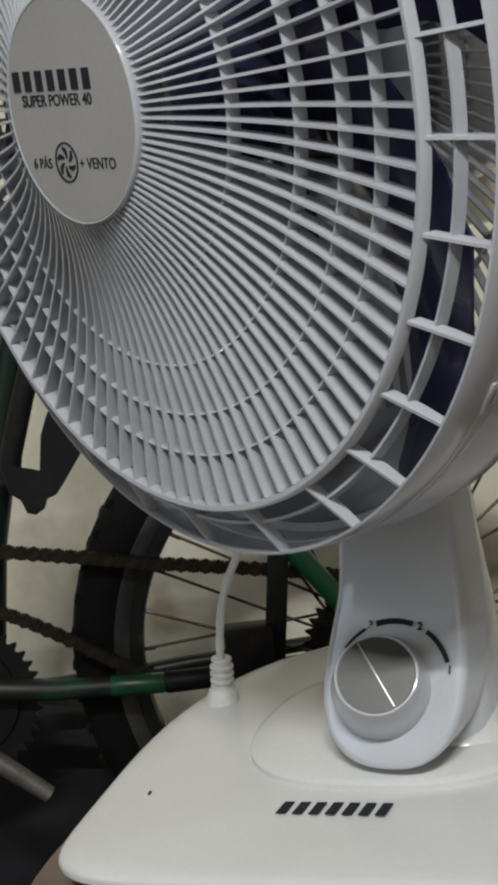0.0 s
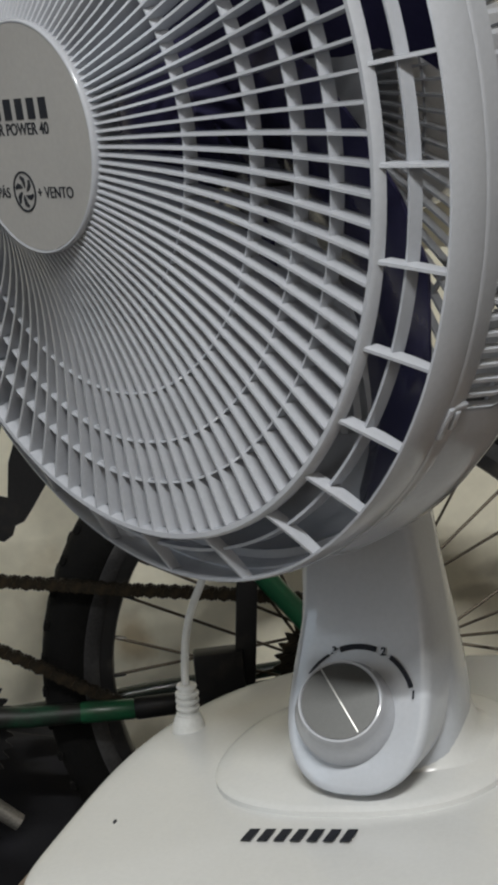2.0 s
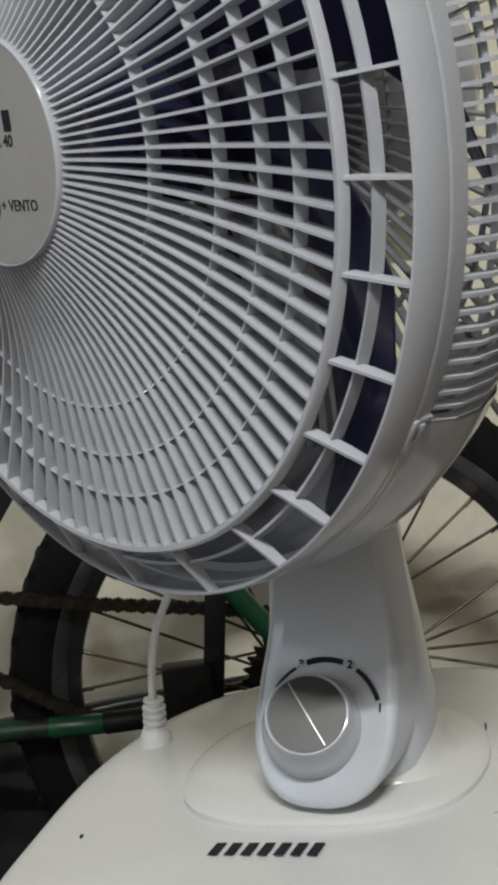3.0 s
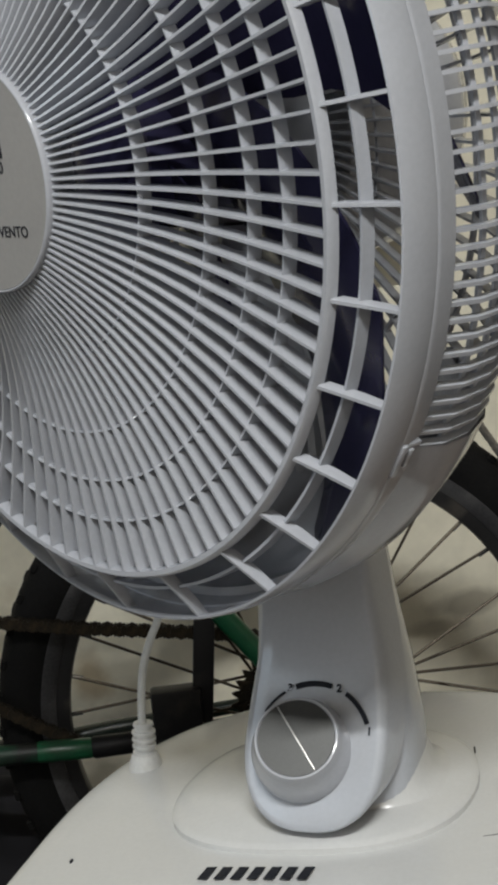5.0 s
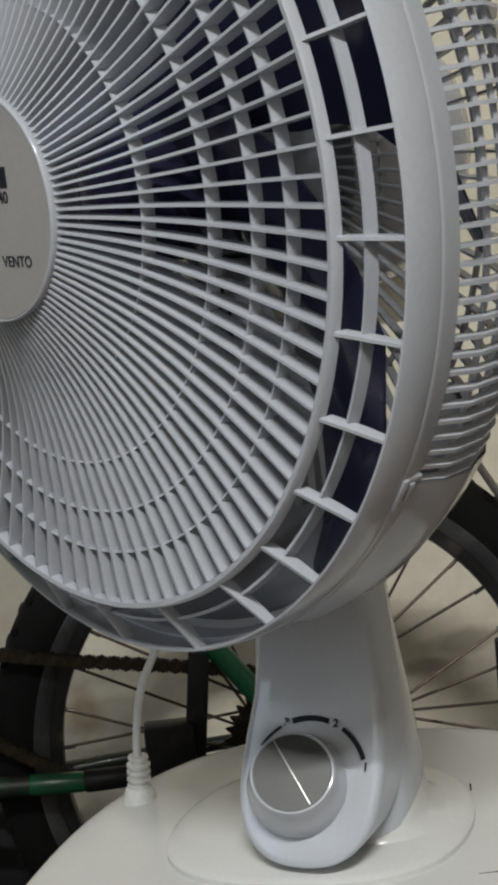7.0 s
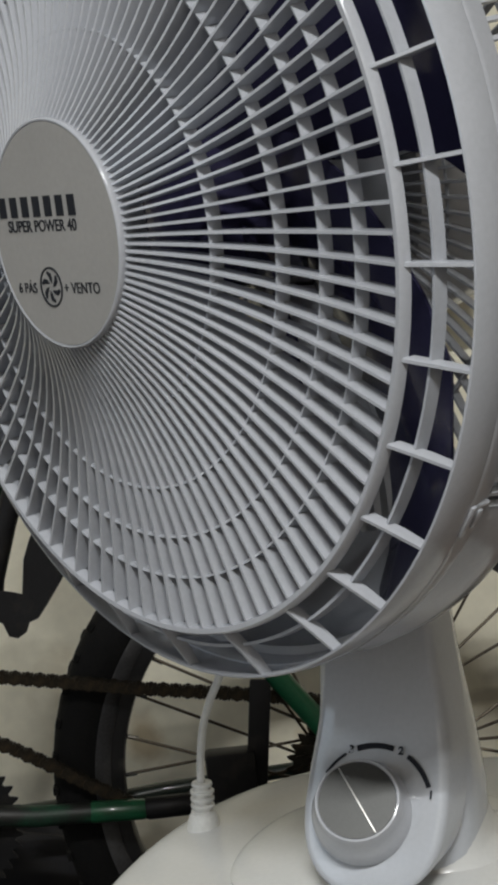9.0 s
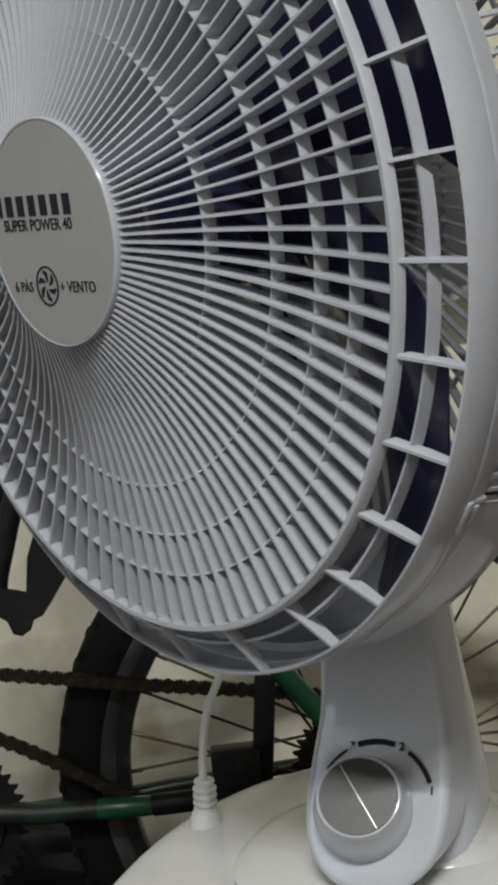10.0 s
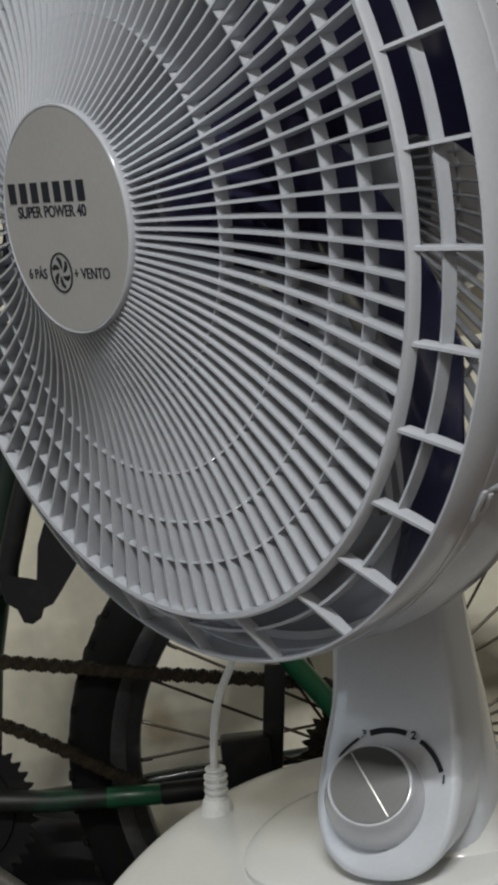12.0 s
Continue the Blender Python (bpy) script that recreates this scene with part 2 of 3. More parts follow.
lamp = thing("tube_lamp", "white fluorescent tube lamp on the ceiling, switched on", "lamp", pose(LAMP[0], LAMP[1], CEIL_Z))
part("lamp_base", box((-0.62, -0.035, -0.04), (0.62, 0.035, 0.0), 0.004), M_CEIL, lamp)
for x in (-0.60, 0.60):
    part("tube_socket", box((x - 0.012, -0.018, -0.075), (x + 0.012, 0.018, -0.038), 0.003), M_CEIL, lamp)
part("lamp_tube", tube([(-0.59, 0, -0.06), (0.59, 0, -0.06)], 0.013, 16), M_LAMPGLASS, lamp, "glowing white tube")

# the low round table under the fan
TX, TY, TR = 0.076, -0.100, 0.30
table = thing("side_table", "low round brown laminate table holding the fan", "table", pose(TX, TY, 0))
part("tabletop", lathe([(0.001, 0), (TR - 0.004, 0), (TR, -0.004), (TR, -0.022), (TR - 0.004, -0.026), (0.001, -0.026)], 96), M_WOOD, table, m=pose(0, 0, 0, -90))
for k in range(4):
    a = radians(45 + 90 * k)
    part("leg", tube([(0.2 * math.cos(a), 0.2 * math.sin(a), -0.026), (0.24 * math.cos(a), 0.24 * math.sin(a), FLOOR_Z)], [0.018, 0.014]), M_WOOD, table)

# ---------------------------------------------------------------- the fan
fan = thing("desk_fan", "white plastic desk fan with navy blades, head turned aside", "fan", pose(0, 0, 0))
BASE = pose(0, 0, 0, 0, 0, -20)


def base_outline(grow, n=160):
    """Rounded D: wide round back, blunt front; points (right, back)."""
    out = []
    for i in range(n):
        a = 2 * math.pi * i / n
        c, t = math.cos(a), math.sin(a)
        w, h, e = (0.1627, 0.2095, 2.6) if t > 0 else (0.1627, 0.106, 7.0)
        r = (abs(c / w) ** e + abs(t / h) ** e) ** (-1 / e)
        out.append(((r + grow) * c, -0.050 + (r + grow) * t))
    return out


def base_level(grow, rise):
    """A ring of the shell; the rim climbs slightly towards the back."""
    return [(u, v, 0.0265 + rise + 0.0115 * (v + 0.156)) for u, v in base_outline(grow)]


BASE_RINGS = [(-0.002, -0.0034), (-0.0004, -0.0028), (0.0, 0.0), (-0.0009, 0.0018), (-0.0030, 0.0034), (-0.0070, 0.0047), (-0.014, 0.0058), (-0.030, 0.0070),
              (-0.050, 0.0080), (-0.075, 0.0088), (-0.100, 0.0094)]
part("base", loft([base_level(g, z) for g, z in BASE_RINGS]), M_BASE, fan, "glossy white plastic base", m=BASE)
part("foot_trim", loft([[(u, v, 0.0) for u, v in base_outline(-0.014)], [(u, v, 0.002) for u, v in base_outline(-0.007)], base_level(-0.0045, -0.0034)]), M_TRIM, fan, "black underside trim", m=BASE)


def round_shape(w, y0, y1, z, e=3.0, n=72):
    out = []
    for i in range(n):
        a = 2 * math.pi * i / n
        c, s = math.cos(a), math.sin(a)
        h = (y1 - y0) / 2
        r = (abs(c / w) ** e + abs(s / h) ** e) ** (-1 / e)
        taper = 1 - 0.10 * (s if s > 0 else 0)
        out.append((r * c * taper, (y0 + y1) / 2 + r * s, z))
    return out


def plinth(grow, z):
    return [(u - 0.012, v, z + 0.0115 * (v + 0.03)) for u, v, _ in round_shape(0.081 + grow, -0.072 - grow, 0.082 + grow, 0, 2.6)]


part("plinth", loft([plinth(*row) for row in ((0.0, 0.033), (0.0, 0.0404), (-0.0014, 0.0418), (-0.004, 0.0426), (-0.012, 0.0444), (-0.022, 0.0462), (-0.040, 0.0472))]), M_BASE, fan, "raised step on the base", m=BASE)
FOOT = ((0.0120, 0.0448), (0.0068, 0.0472), (0.0030, 0.0520), (0.0010, 0.0595), (-0.0010, 0.0680))
part("column_foot", loft([[(x + 0.002, y, z) for x, y, z in round_shape(0.0412 + g, -0.038 - 0.3 * g, 0.045 + g, z, 3.0)] for g, z in FOOT]), M_BASE, fan, "flared foot of the column", m=BASE)

# column: half width, front, back at each height
COL = [(0.043, -0.0400, 0.046, 0.038), (0.043, -0.0400, 0.045, 0.046), (0.0435, -0.0400, 0.046, 0.060), (0.0440, -0.0390, 0.043, 0.075),
       (0.0432, -0.0370, 0.040, 0.090), (0.0415, -0.0300, 0.037, 0.110), (0.0390, -0.0250, 0.034, 0.130), (0.037, -0.0225, 0.032, 0.150),
       (0.0345, -0.0205, 0.030, 0.190), (0.033, -0.0200, 0.030, 0.250), (0.031, -0.0200, 0.030, 0.345)]
part("column", loft([[(x + 0.002, y, z) for x, y, z in round_shape(w * 1.04 - 0.0035, f, b, z, 3.3)] for w, f, b, z in COL]), M_COLUMN, fan, "grey-white plastic column", m=BASE)


def along(rows, v):
    """Straight steps between (place, value) rows."""
    for (a, p), (b, q) in zip(rows, rows[1:]):
        if v <= b:
            return p + (q - p) * (max(v, a) - a) / (b - a)
    return rows[-1][1]


FACE_Y = ((0.040, -0.0763), (0.0874, -0.0500), (0.114, -0.0353), (0.126, -0.0302), (0.140, -0.0276), (0.160, -0.0252), (0.190, -0.0238), (0.345, -0.0232))
FACE_W = ((0.040, 0.0388), (0.0874, 0.0388), (0.105, 0.0374), (0.125, 0.0345), (0.150, 0.0312), (0.190, 0.0280), (0.345, 0.0260))


def face_outline():
    """The tongue-shaped front of the column: round below, tapering upwards; points (across, height)."""
    pts = []
    for a in range(-180, 1, 5):
        c, t = math.cos(radians(a)), math.sin(radians(a))
        r = (abs(c) ** 2.5 + abs(t) ** 2.5) ** (-1 / 2.5)
        pts.append((0.0388 * r * c, 0.0874 + 0.0408 * r * t))
    up = [0.0874 + (0.345 - 0.0874) * (k / 26) ** 1.3 for k in range(1, 27)]
    return pts + [(along(FACE_W, z), z) for z in up] + [(-along(FACE_W, z), z) for z in reversed(up)]


def face_loop(inset, back):
    k = 1 - inset / 0.0388
    out = []
    for x, z in face_outline():
        zz = 0.0874 + (z - 0.0874) * k if z < 0.0874 else z
        out.append((x * k, along(FACE_Y, zz) + back, zz))
    return out


FACE_STEPS = ((0.0, 0.030), (0.0, 0.0060), (0.0004, 0.0034), (0.0014, 0.0016), (0.0030, 0.0005), (0.0050, 0.0), (0.012, 0.0), (0.024, 0.0), (0.0388, 0.0))
face_bm = loft([face_loop(*row) for row in FACE_STEPS], False)
bmesh.ops.remove_doubles(face_bm, verts=face_bm.verts, dist=0.00002)
part("column_face", face_bm, M_COLUMN, fan, "smooth tongue-shaped front of the column", m=BASE @ pose(0.0067, 0, 0, 0, 0, -9))

# knob on the sloping front
KNOB = BASE @ pose(-0.0008, -0.0500, 0.0874) @ pose(0, 0, 0, 0, 0, -9) @ pose(0, 0, 0, -29)
SPIN = KNOB @ pose(0, -0.0197, 0) @ pose(0, 0, 0, 0, 0, 13) @ pose(0, 0, 0, -11) @ pose(0, 0.0197, 0)
knob = part("knob", lathe([(0.0262, -0.004), (0.0258, 0.003), (0.0243, 0.0065), (0.0229, 0.0100), (0.0219, 0.014), (0.0213, 0.0185), (0.0208, 0.0198), (0.0199, 0.0200), (0.0195, 0.0194), (0.0193, 0.0190)], 64),
            M_GUARD, fan, "white rotary speed knob", m=SPIN)
part("knob_disc", lathe([(0.0195, 0.0188), (0.0193, 0.0196), (0.0001, 0.0197)], 64), M_STEEL, knob, "brushed steel disc")
part("pointer", box((-0.0004, -0.0201, -0.0188), (0.0004, -0.0195, 0.0188), 0.0002), M_CHROME, knob, "bright pointer line", m=pose(0, 0, 0, 0, -36))


def dial_arc(a0, a1, r, w):
    return lathe([(r - w / 2, 0.0), (r - w / 2, 0.0009), (r + w / 2, 0.0009), (r + w / 2, 0.0)], 24, True, a0, a1)


for a0, a1, w in ((74, 110, 0.0028), (23, 58, 0.0022), (122, 148, 0.0010)):
    part("dial_arc", dial_arc(a0, a1, 0.0316, w), M_INK, fan, "printed black speed scale", m=KNOB @ pose(0, 0, -0.0022))
for txt, a in (("3", 116), ("2", 66), ("1", 15)):
    part("dial_figure", lettering(txt, 0.0056, M_INK, "dial_figure", 0.0002), M_INK, fan, "printed black speed figure",
         m=KNOB @ pose(0.0318 * math.cos(radians(a)), -0.0009, 0.0318 * math.sin(radians(a)) - 0.0036, 90))


def word_bars(letters, width, height, slant, parent, m):
    """A brand word as a row of plain slanted bars, one part each."""
    step = width / letters
    bm = bmesh.new()
    lo = [(0, 0), (step * 0.60, 0), (step * 0.60 + slant, height), (slant, height)]
    f = bm.faces.new([bm.verts.new((q[0], q[1], 0)) for q in lo])
    top = bmesh.ops.extrude_face_region(bm, geom=[f])
    bmesh.ops.translate(bm, vec=(0, 0, 0.0003), verts=[v for v in top["geom"] if isinstance(v, bmesh.types.BMVert)])
    me = finish(bm, "emblem_bar", M_INK, 0)
    for i in range(letters):
        part("emblem_bar", me, M_INK, parent, m=m @ pose(-width / 2 + i * step, 0, 0))


word_bars(7, 0.059, 0.0125, 0.0015, fan, BASE @ pose(-0.0245, -0.0985, 0.0371, 1.0, 0, 0))
for u, v, r in ((-0.1306, -0.0735, 0.0014), (0.0622, 0.0378, 0.0008)):
    part("scuff_mark", lathe([(0.0001, 0.0008), (r, 0.0004), (r * 0.8, -0.003)], 7), M_INK, fan, "small dark scuff", m=BASE @ pose(u, v, 0.0350 if u < 0 else 0.0460, -90) @ Matrix.Diagonal((0.6, 1, 1.5, 1)))
part("scratch", box((-0.009, -0.0003, -0.001), (0.009, 0.0003, 0.0002)), M_INK, fan, "thin dark scratch", m=BASE @ pose(0.0889, -0.0487, 0.0365, 0, 0, 18))

# head: local X right, Y back, Z up
HEAD = pose(-0.0934, -0.0670, 0.3900, 0, 0, -54.35)
front = part("front_guard", lathe([(0.2152, -0.0026), (0.2158, -0.0008), (0.2168, -0.0010), (0.2176, -0.0028), (0.2183, -0.009), (0.2182, -0.0172), (0.2179, -0.0180),
                                   (0.2158, -0.0180), (0.2160, -0.010), (0.2154, -0.0045)], 144, True), M_GUARD, fan, "grey-white front guard rim", m=HEAD)
RING1 = [(0.1884, 0.0122), (0.1892, 0.0144), (0.1914, 0.0146), (0.1926, 0.0132), (0.1928, 0.0096), (0.1886, 0.0090)]
part("guard_ring", lathe(RING1, 144, True), M_GUARD, front)
part("guard_ring", lathe([(0.1990, 0.0046), (0.2004, 0.0048), (0.2010, -0.0012), (0.1994, -0.0012)], 144, True), M_GUARD, front)


def front_at(r):
    """How far the front edges of the spokes stand forward at radius r."""
    rows = ((0.05, 0.0440), (0.06, 0.0388), (0.07, 0.0342), (0.08, 0.0302), (0.09, 0.0268), (0.1025, 0.0234), (0.115, 0.0207), (0.14, 0.0171), (0.165, 0.0152), (0.19, 0.0142))
    for (a, p), (b, q) in zip(rows, rows[1:]):
        if r <= b:
            return p + (q - p) * (r - a) / (b - a)
    return rows[-1][1]


for r in (0.0885, 0.1225, 0.1462, 0.1658):
    d = front_at(r) - 0.0016
    part("guard_ring", lathe([(r - 0.0014, d - 0.0004), (r - 0.0003, d), (r + 0.0003, d - 0.0066), (r - 0.0014, d - 0.0066)], 144, True), M_GUARD, front)


def fin(profile, half, taper=1.0):
    """A flat bar in the X/-Y plane: (radius, front, back) rows, with its thickness along Z."""
    bm = bmesh.new()
    rows = []
    for i, (r, f, b) in enumerate(profile):
        h = half * (1 + (taper - 1) * i / (len(profile) - 1))
        rows.append([bm.verts.new(c) for c in ((r, -f, -h * 0.7), (r, -f, h * 0.7), (r, -f + 0.0012, h), (r, -b, h * 0.8), (r, -b, -h * 0.8), (r, -f + 0.0012, -h))])
    for a, b in zip(rows, rows[1:]):
        for j in range(6):
            bm.faces.new((a[j], a[(j + 1) % 6], b[(j + 1) % 6], b[j]))
    bm.faces.new(rows[0])
    bm.faces.new(rows[-1])
    return bm


inner = finish(fin([(r, front_at(r), front_at(r) - (0.0086 if r < 0.187 else 0.0054)) for r in (0.0500, 0.055, 0.06, 0.07, 0.08, 0.09, 0.1025, 0.115, 0.14, 0.165, 0.1862, 0.1888)], 0.00070, 1.35), "spoke", M_GUARD)
for k in range(100):
    part("spoke", inner, M_GUARD, front, m=pose(0, 0, 0, 0, -(-6.0 + 3.6 * k)))
outer = finish(fin([(0.1925, 0.0130, 0.0060), (0.205, 0.0050, -0.0020), (0.2158, -0.0016, -0.0072)], 0.00105), "outer_spoke", M_GUARD)
for a in [-77.4 - 15.4 * k for k in range(2)] + [-61.98 + 11.205 * k for k in range(28)] + [-106.0]:
    part("outer_spoke", outer, M_GUARD, front, m=pose(0, 0, 0, 0, -a))

# hub plate with its printing
part("hub_plate", lathe([(0.0500, 0.030), (0.0514, 0.0425), (0.0517, 0.0442), (0.0514, 0.0453), (0.0508, 0.0458), (0.0502, 0.0457), (0.0500, 0.0450)], 96), M_GUARD, front, "rounded hub collar")
badge = part("hub_label", lathe([(0.0501, 0.0450), (0.0498, 0.0455), (0.0001, 0.0458)], 96), M_LABEL, fan, "satin silver label disc", m=HEAD)
word_bars(7, 0.068, 0.0092, 0.0, badge, pose(-0.0095, -0.0458, 0.0082, 90))
part("lettering", lettering("SUPER POWER 40", 0.0074, M_INK, bold=0.0001), M_INK, badge, m=pose(-0.0090, -0.0459, 0.0016, 90))
part("lettering", lettering("6 P\u00c1S", 0.0066, M_INK), M_INK, badge, m=pose(-0.0285, -0.0459, -0.0262, 90))
part("lettering", lettering("+ VENTO", 0.0070, M_INK), M_INK, badge, m=pose(0.0170, -0.0459, -0.0262, 90))
part("swirl_ring", lathe([(0.0083, 0.0456), (0.0083, 0.0461), (0.0091, 0.0461), (0.0091, 0.0456)], 48, True), M_INK, badge, m=pose(-0.0082, 0, -0.0235))
petal = [(0.0018, 0), (0.004, 8), (0.0062, 22), (0.0074, 44), (0.0066, 52), (0.0050, 42), (0.0032, 34)]
bm = bmesh.new()
f = bm.faces.new([bm.verts.new((r * math.cos(radians(a)), -0.0461, r * math.sin(radians(a)))) for r, a in petal])
top = bmesh.ops.extrude_face_region(bm, geom=[f])
bmesh.ops.translate(bm, vec=(0, 0.0003, 0), verts=[v for v in top["geom"] if isinstance(v, bmesh.types.BMVert)])
petal_mesh = finish(bm, "swirl_petal", M_INK, 0)
for k in range(6):
    part("swirl_petal", petal_mesh, M_INK, badge, m=pose(-0.0082, 0, -0.0235, 0, 60 * k))

# rear guard
rear = part("rear_guard", lathe([(0.2150, -0.0181), (0.2179, -0.0181), (0.2181, -0.0186), (0.2179, -0.0206), (0.2158, -0.0300), (0.2140, -0.0305), (0.2130, -0.0250)], 144, True),
            M_GUARD, fan, "grey-white rear guard band", m=HEAD)
REAR = [(0.2150, -0.0290), (0.2185, -0.044), (0.2175, -0.060), (0.2110, -0.075), (0.1970, -0.088), (0.172, -0.098), (0.130, -0.105), (0.060, -0.109)]


def bent_bar(path, half, deep):
    bm = bmesh.new()
    rows = []
    for i, (r, d) in enumerate(path):
        a, b = path[max(i - 1, 0)], path[min(i + 1, len(path) - 1)]
        t = Vector((b[0] - a[0], b[1] - a[1])).normalized()
        n = Vector((-t.y, t.x)) * deep
        rows.append([bm.verts.new(c) for c in ((r, -d, -half), (r, -d, half), (r + n.x, -(d + n.y), half * 0.7), (r + n.x, -(d + n.y), -half * 0.7))])
    for a, b in zip(rows, rows[1:]):
        for j in range(4):
            bm.faces.new((a[j], a[(j + 1) % 4], b[(j + 1) % 4], b[j]))
    bm.faces.new(rows[0])
    bm.faces.new(rows[-1])
    return bm


bar = finish(bent_bar(REAR, 0.0009, -0.0042), "rear_bar", M_GUARD)
short_bar = finish(bent_bar(REAR[:5], 0.0009, -0.0042), "rear_bar", M_GUARD)
for k in range(180):
    part("rear_bar", short_bar if k % 2 else bar, M_GUARD, rear, m=pose(0, 0, 0, 0, 2 * k))
part("rear_apron", lathe([(0.2155, -0.0290), (0.2192, -0.044), (0.2182, -0.060), (0.2118, -0.0755), (0.198, -0.0888), (0.172, -0.0995), (0.169, -0.0915), (0.1935, -0.0815),
                          (0.2045, -0.0705), (0.2090, -0.058), (0.2100, -0.044), (0.2098, -0.0300)], 48, True, -130, -36), M_GUARD, rear, "smooth solid lower band")
for r, d in ((0.2140, -0.0455), (0.2135, -0.0555), (0.2105, -0.0645), (0.2040, -0.0740), (0.191, -0.085), (0.164, -0.095), (0.130, -0.101), (0.095, -0.104), (0.060, -0.106)):
    part("rear_ring", lathe([(r - 0.0008, d), (r + 0.0008, d), (r + 0.0008, d - 0.0026), (r - 0.0008, d - 0.0026)], 120, True), M_GUARD, rear)
part("latch", box((0.2150, 0.0180, -0.010), (0.2192, 0.0215, 0.007), 0.001), M_GUARD, rear, "small white plastic latch", m=pose(0, 0, 0, 0, 36))
part("latch_hook", box((0.2140, 0.0205, -0.006), (0.2180, 0.0300, -0.003), 0.0008), M_GUARD, rear, m=pose(0, 0, 0, 0, 33.5))
part("latch", box((0.2150, 0.0228, -0.006), (0.2190, 0.0262, 0.004), 0.001), M_GUARD, rear, "small white plastic latch", m=pose(0, 0, 0, 0, 36))
part("motor_plate", lathe([(0.0001, -0.099), (0.048, -0.100), (0.058, -0.103), (0.062, -0.107), (0.0001, -0.107)], 64), M_GUARD, fan, "grey-white motor cover plate", m=HEAD)
part("motor_housing", lathe([(0.060, -0.106), (0.072, -0.110), (0.074, -0.150), (0.070, -0.185), (0.055, -0.205), (0.025, -0.214), (0.0001, -0.216)], 64), M_GUARD, fan, "grey-white motor housing", m=HEAD)

# blades
rotor = part("rotor_hub", lathe([(0.0001, -0.012), (0.030, -0.014), (0.038, -0.020), (0.040, -0.030), (0.040, -0.080), (0.0001, -0.080)], 48), M_BLADE, fan, "navy plastic blade hub", m=HEAD)
BL = [(0.036, 55, -30), (0.060, 38, -44), (0.090, 20, -50), (0.115, 6, -51), (0.137, -5, -54), (0.160, -14, -60), (0.180, -22, -66), (0.194, -34, -71), (0.201, -44, -72)]


def blade_mesh():
    bm = bmesh.new()
    front_rows, back_rows = [], []
    for r, lead, trail in BL:
        pair = ([], [])
        for k in range(7):
            s = k / 6
            a = radians(lead + (trail - lead) * s)
            d = -0.028 - 0.036 * s + 0.006 * math.sin(math.pi * s)
            for row, off in zip(pair, (0, -0.0016)):
                row.append(bm.verts.new((r * math.cos(a), -(d + off), r * math.sin(a))))
        front_rows.append(pair[0])
        back_rows.append(pair[1])
    for rows in (front_rows, back_rows):
        for a, b in zip(rows, rows[1:]):
            for j in range(6):
                bm.faces.new((a[j], a[j + 1], b[j + 1], b[j]))
    n = len(BL)
    for i in range(n - 1):
        for j in (0, 6):
            bm.faces.new((front_rows[i][j], front_rows[i + 1][j], back_rows[i + 1][j], back_rows[i][j]))
    for i in (0, n - 1):
        for j in range(6):
            bm.faces.new((front_rows[i][j], front_rows[i][j + 1], back_rows[i][j + 1], back_rows[i][j]))
    return bm


blade = finish(blade_mesh(), "blade", M_BLADE, 60)
for k in range(6):
    part("blade", blade, M_BLADE, rotor, m=pose(0, 0, 0, 0, 60 * k))

# power cord with its strain relief at the back edge of the base
CX, CY = -0.1095, 0.0880
cord = smooth_path([(CX + 0.004, CY, 0.054), (CX + 0.005, CY, 0.070), (CX + 0.009, CY, 0.092), (CX + 0.015, CY, 0.108), (CX + 0.023, CY - 0.003, 0.124), (CX + 0.035, CY - 0.012, 0.155), (CX + 0.065, CY - 0.03, 0.200), (CX + 0.09, CY - 0.05, 0.28)])
part("power_cord", tube(cord, 0.0023, 10), M_CORD, fan, "light grey power cord")
relief = [(0.0100, 0.030), (0.0090, 0.036), (0.0078, 0.040)]
for k in range(4):
    z = 0.041 + 0.0042 * k
    relief += [(0.0068, z), (0.0068, z + 0.0016), (0.0050, z + 0.0020), (0.0050, z + 0.0036)]
relief += [(0.0060, 0.0585), (0.0056, 0.0600), (0.0024, 0.0602)]
part("strain_relief", lathe(relief, 20), M_CORD, fan, "ribbed cord strain relief", m=pose(CX, CY, 0.008) @ pose(0, 0, 0, 0, 5) @ pose(0, 0, -0.004, -90) @ Matrix.Diagonal((1, 0.97, 1, 1)))

# ---------------------------------------------------------------- the bicycle
BY = 0.80
EYE = (-0.0690, -0.950, 0.443)
BX, BZ, BS = 0.0255, -0.199, 0.899
bike = thing("bicycle", "old green and black bicycle with a rusty chain against the wall", "bicycle", pose(BX, BY, BZ) @ Matrix.Scale(BS, 4))
R_OUT = 0.326
wheel = part("tyre", lathe([(0.274, 0.010), (0.278, 0.019), (0.290, 0.0245), (0.303, 0.0255), (0.316, 0.021), (0.3235, 0.012), (R_OUT, 0.0),
                            (0.3235, -0.012), (0.316, -0.021), (0.303, -0.0255), (0.290, -0.0245), (0.278, -0.019), (0.274, -0.010)], 144, True), M_TYRE, bike, "worn black rubber tyre")
knobm = finish(box((R_OUT - 0.006, -0.019, -0.0046), (R_OUT + 0.0002, -0.006, 0.0046), 0.001, 1), "tread_block", M_TYRE)
for k in range(110):
    part("tread_block", knobm, M_TYRE, wheel, m=pose(0, 0.025 * (k % 2), 0, 0, 360 / 110 * k))
part("rim_band", lathe([(0.2650, 0.0120), (0.2652, 0.0150), (0.2668, 0.0160), (0.2795, 0.0222), (0.2812, 0.0218), (0.2812, 0.0180), (0.2700, 0.0120)], 144, True), M_BAND, bike, "scuffed grey rim band")
